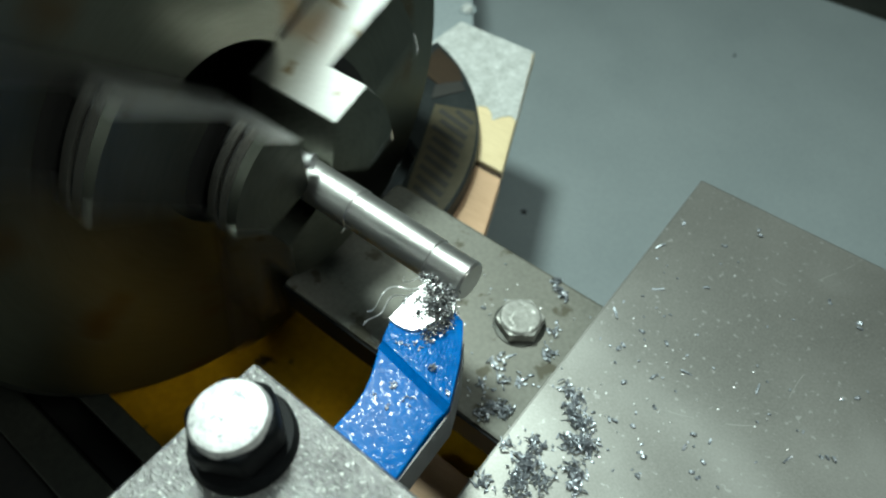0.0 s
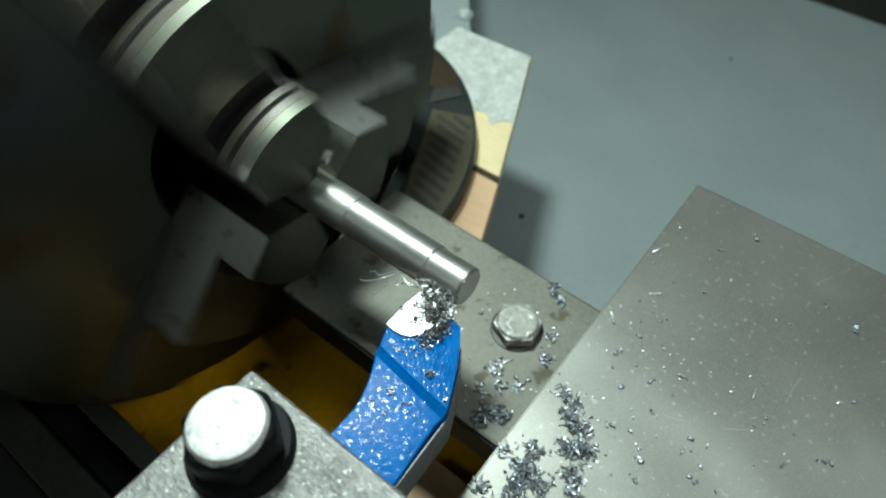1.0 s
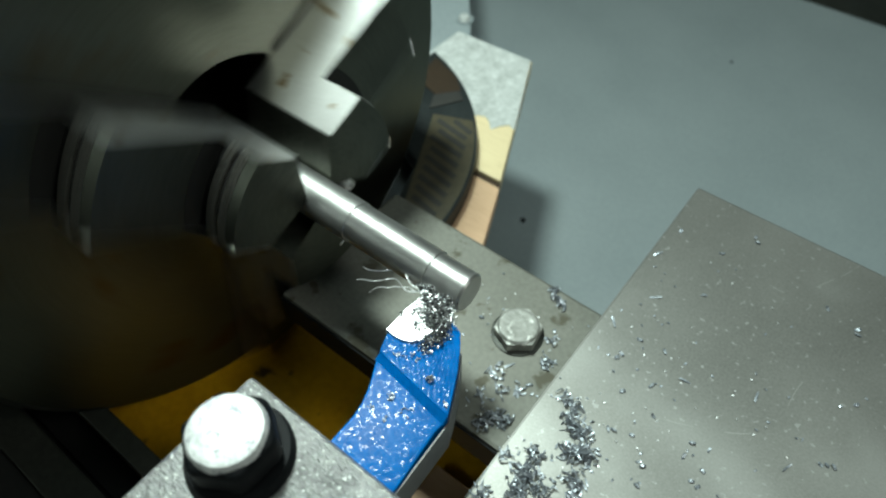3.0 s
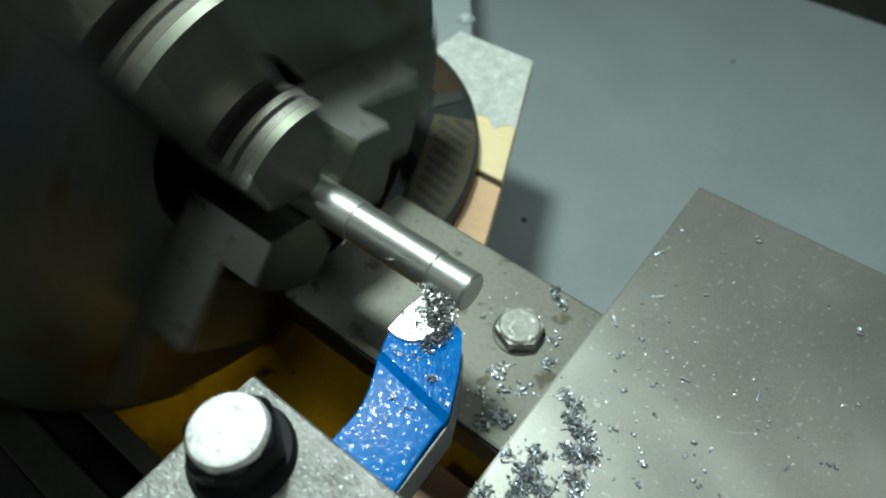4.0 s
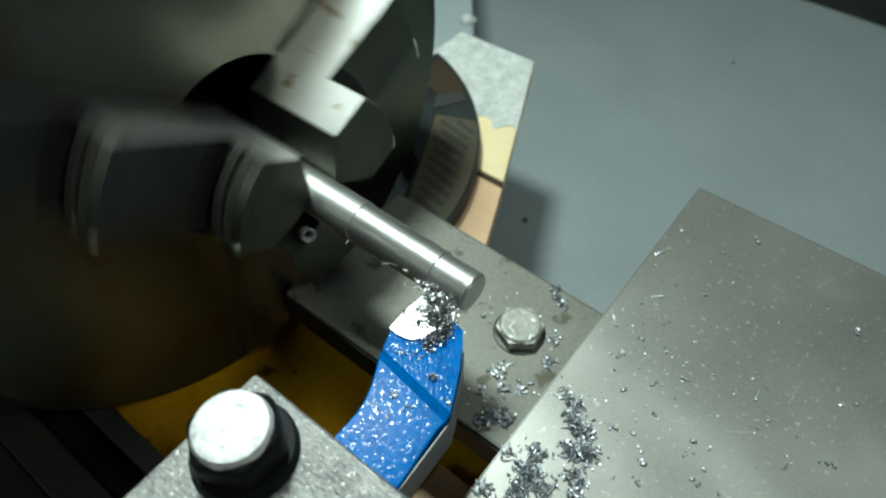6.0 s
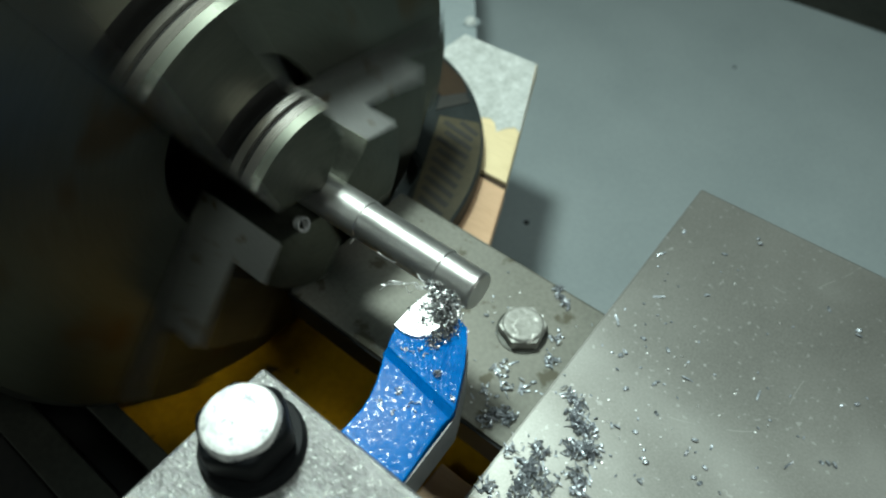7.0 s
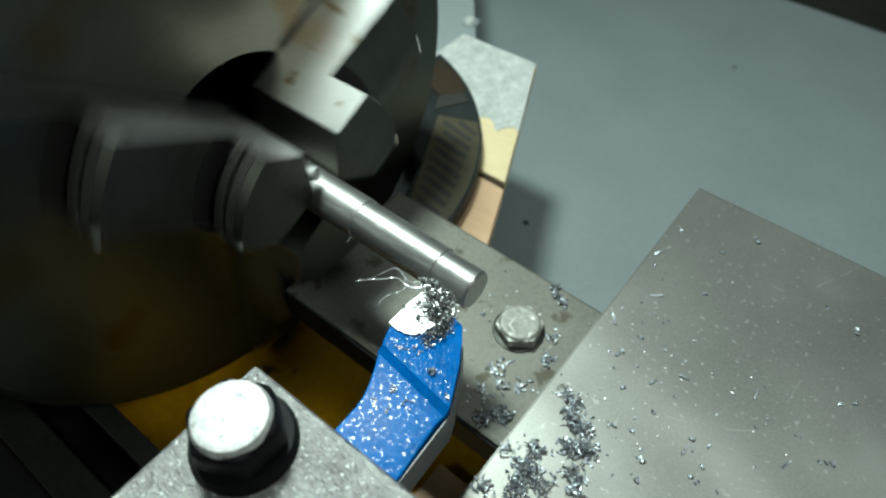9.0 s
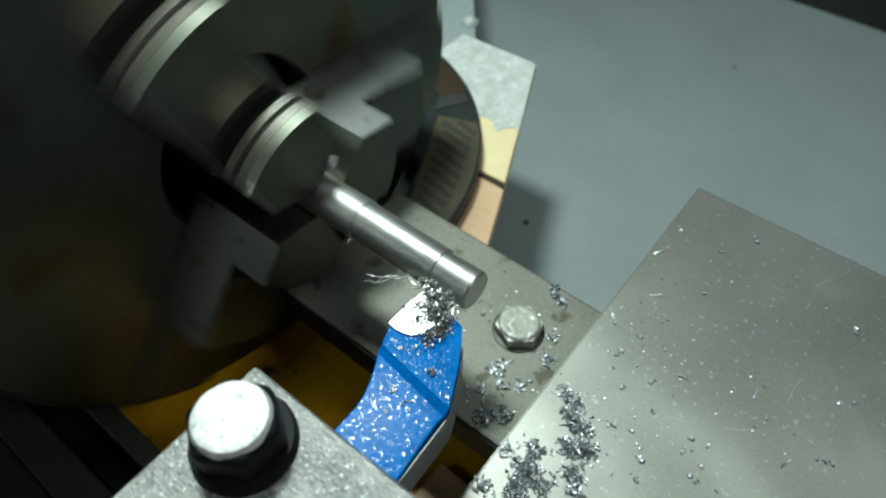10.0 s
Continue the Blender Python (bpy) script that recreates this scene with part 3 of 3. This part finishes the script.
heap("chip_heap", "small clump of chips at the saddle's edge", [(5.2, 43.2, 1.9, 1.8, 18), (8.0, 41.4, 1.8, 1.6, 14), (10.4, 39.8, 1.8, 1.6, 14)], SADDLE_Z + 0.1, (1.2, 2.8), 6)
heap("chip_crust", "glittering crust of fine chips on the carbide tip", [(-11.6, -7.4, 1.6, 0.8, 60), (-8.6, -6.2, 2.4, 1.4, 190), (-6.6, -9.6, 3.2, 2.0, 260), (-3.4, -6.6, 2.8, 1.6, 220), (-2.0, -9.8, 3.2, 2.4, 300), (-2.6, -13.4, 3.4, 2.5, 320), (0.6, -13.0, 3.0, 2.2, 240), (1.8, -16.4, 2.8, 1.8, 210), (1.0, -19.4, 2.4, 1.4, 130),
                                                                   (-7.4, -13.8, 2.0, 0.7, 40), (-4.9, -17.4, 1.8, 0.7, 34), (-4.6, -20.2, 1.0, 0.4, 12), (-10.0, -17.0, 0.9, 0.3, 6)], 1.2, (0.4, 1.0), 9, CRUST)
heap("chip_litter", "specks and chips stuck to the blue tool", [(7.6, -26.8, 0.9, 1.8, 30), (-3.0, -26.2, 0.9, 0.5, 8), (14.6, -29.8, 0.7, 0.6, 9), (2.0, -21.0, 1.2, 0.6, 10), (0, -24, 2, 0.3, 10)], 0.55, (0.5, 1.2), 11)
heap("chip_litter", "specks of steel stuck to the blue shank", [(2.6, -35.8, 1.3, 0.5, 14), (5.0, -41.0, 0.8, 0.5, 8), (0.4, -40.5, 0.8, 0.4, 6), (8, -36, 2.5, 0.2, 8)], -1.15, (0.5, 1.2), 12)


# ---- swarf strands curling off the cut ----
def strand(label, length, wave, turns, seed):
    """A thin wavy ribbon that starts at its origin and runs along -x."""
    rng = random.Random(seed)
    verts, faces, n = [], [], 64
    ph, ph2 = rng.uniform(0, 6), rng.uniform(0, 6)
    for k in range(n + 1):
        u = k / n
        bend = wave * 1.5 * math.sin(1.7 * u * 3.14 + ph2) * u
        x, y, z = -length * u, wave * math.sin(turns * u * 6.28 + ph) * (0.3 + 0.7 * u) - wave * math.sin(ph) * 0.3 + bend, wave * (math.cos(turns * u * 7.1 + ph) - math.cos(ph)) * u * 0.8 - 2.0 * u
        w = 0.28 * (1 - 0.5 * u) * rng.uniform(0.6, 1.3)
        verts += [(x, y - w, z), (x, y + w, z + 0.1), (x, y + w * 0.6, z + 0.2), (x, y - w * 0.6, z + 0.13)]
        if k:
            o, p = 4 * (k - 1), 4 * k
            faces += [(o + i, p + i, p + (i + 1) % 4, o + (i + 1) % 4) for i in range(4)]
    faces += [(0, 1, 2, 3), (4 * n + 3, 4 * n + 2, 4 * n + 1, 4 * n)]
    ob = new("swarf_strand", mesh_of("swarf_strand", verts, faces, SWARF))
    return tagged(ob, label, "swarf", "swarf strands")


STRANDS = [strand("long wavy silver swarf strand whipping off the cut", 21, 1.7, 2.2, 1), strand("thin silver swarf strand curling off the cut", 16, 1.5, 3.1, 2), strand("short curled swarf strand at the tool tip", 8, 1.3, 1.8, 4),
           strand("thin silver swarf strand curling off the cut", 19, 2.1, 1.6, 8)]

# ---- boards, paper and cover behind the chuck ----
plank = empty("plank")
tagged(plank, "pale planed wooden board with torn grey paper on it", "board")
part("board", prism([(-96.4, 189), (-57.0, 103.2), (-96, 102), (-146, 104), (-146, 187)], -84, -76, bevel=0.8), PALE_WOOD, plank)
part("paper", prism([(-146, 162.1), (-145.3, 186.4), (-96.8, 188.4), (-71.8, 136.0), (-76.0, 137.6), (-79.0, 134.5), (-81.6, 129.3), (-86.0, 134.0), (-89.6, 135.6), (-92.8, 134.2), (-100, 128), (-112.3, 126.4), (-140, 127)], -75.95, -75.6), PAPER, plank, "torn flecked grey paper")
part("edge_strip", prism([(-57.0, 102.9), (-55.0, 99.6), (-92, 99.0), (-96, 101.7)], -84, -77.4, bevel=0.4), BROWN_WOOD, plank, "dark brown joint strip")
plank2 = part("plank", prism([(-54.8, 99.3), (-40.0, 65.1), (-40.0, 62.5), (-74, 62.5), (-92, 98.7)], -84, -76, bevel=0.8), PINK_WOOD)
tagged(plank2, "pinkish wooden board lying on the tray", "board")
# The cover is assumed, built for an unidentified dark round shape.
cover = empty("round_cover")
tagged(cover, "dark round-edged cover with a shadow-darkened printed label", "cover")
CX, CY, CR = -166.6, 46.0, 111.0
rim = [(CX + CR * math.cos(radians(w)), CY + CR * math.sin(radians(w))) for w in range(2, 76, 3)]
part("cover_plate", prism(rim + [(-136, 122), (-112, 92), (-90, 82), (-78, 50)], -75.4, -66, bevel=1.0), GUARD, cover)
lab = [(CX + (CR - 1.4) * math.cos(radians(w)), CY + (CR - 1.4) * math.sin(radians(w))) for w in range(4, 44, 2)]
part("label", prism(lab + [(-104, 112), (-90, 84), (-76, 56)], -65.9, -65.6), LABEL, cover, "yellowish printed label with the chuck's shadow in its colour")
for k, (x, y, w) in enumerate(((-85.5, 112.5, 9), (-88, 108.0, 14), (-84, 102.6, 13), (-83.0, 97.0, 15), (-79.5, 91.0, 13), (-77.0, 85.0, 14), (-74.5, 79.2, 13), (-72.4, 73.4, 13), (-70.2, 67.6, 12), (-68, 61.8, 11))):
    part("print_bar", prism([(x - w * 0.8, y + 0.3), (x + w * 0.55, y - 2.3), (x + w * 0.55, y + 0.4), (x - w * 0.8, y + 3.0)], -65.58, -65.45), INK, cover)
part("end_cap", prism([(-131, 148), (-112, 141), (-104, 134), (-112, 124), (-128, 128)], -65.95, -65.2, bevel=0.2), BROWN_WOOD, cover, "brown patch on the cover")
part("dark_band", prism([(-113, 123.5), (-104.5, 133.5), (-98.5, 129.0), (-108, 114)], -65.95, -65.3, bevel=0.2), INK, cover, "black band across the cover")
beige = part("wooden_block", box(-3, 60, -60, -12.8, -107.9, -101, 0.8), PINK_WOOD)
tagged(beige, "pinkish wooden block lying under the tool", "block")
stud = empty("tray_screw", pose(-0.1575, 0.2085, -0.084))
tagged(stud, "small pale round-head screw on the tray", "screw")
part("head", lathe([(0, 0), (0, 3.8), (1.6, 3.6), (3.0, 2.4), (3.4, 0)], 24, "z"), PAPER, stud, smooth=True)
part("washer", lathe([(0.0, 4.0), (0.0, 5.6), (0.7, 5.6), (0.7, 4.0)], 24, "z", True), TRAY, stud)
for x, y, r in ((-83.1, 177.6, 2.1), (-44.2, 426.6, 1.2)):
    nub = part("tray_crumb", prism([(a * 1.0, b * 0.8) for a, b in circle(0, 0, r, 7)], 0, 1.1, bevel=0.3), BLACK_OXIDE)
    nub.matrix_basis = pose(x * MM, y * MM, -0.190)
    tagged(nub, "small dark crumb lying on the tray", "crumb", "crumbs on the tray")


def motions():
    """All that moves: the spindle with chuck and work, and the carriage's slow feed."""
    steps = 300
    for ob in (chuck, work, lodged):
        rest = ob.matrix_basis.copy()
        walk(ob, [(k / 30, pose(0, 0, 0, float(np.interp(k / 30, *zip(*JAW_AT))) + TURN * k / 30, 0, 0) @ rest) for k in range(steps + 1)])
    for ob in carriage:
        base = ob.matrix_basis.copy()
        walk(ob, [(t, Matrix.Translation((-FEED * (t - 4.5), 0, 0)) @ base) for t in (0, 5, 10)])
    rng = random.Random(21)
    # where the long strand points at times: seconds, degrees from -x towards -y
    swings = ((0, 72), (0.3, 58), (0.5, 34), (0.7, 14), (0.9, 4), (1.1, 24), (1.3, 12), (1.5, -8), (1.8, 52), (2.1, 4), (2.4, 40), (2.7, 0), (3.3, 24), (3.8, -24), (5.7, -30), (6.5, 10), (7.0, 4), (7.6, 30), (7.8, 8), (8.0, -10), (8.2, 40), (8.6, 66), (9.0, 28), (9.5, -14), (10, 16))
    for ob, swing, middle, lift in zip(STRANDS, (0, 14, 50, 10), (0, 9, -6, -13), (-7, 2, 10, -3)):
        rows = []
        for k in range(101):
            t = k / 10
            turn = float(np.interp(t, *zip(*swings))) + middle + rng.uniform(-7, 7) if swing < 20 else middle + rng.uniform(-swing, swing) * 0.8
            rows.append((t, pose((-9.0 - 0.228 * (t - 4.5)) * MM, -7.0 * MM, 0.4 * MM, rng.uniform(-30, 30), lift + rng.uniform(-14, 14), turn)))
        walk(ob, rows)


motions()
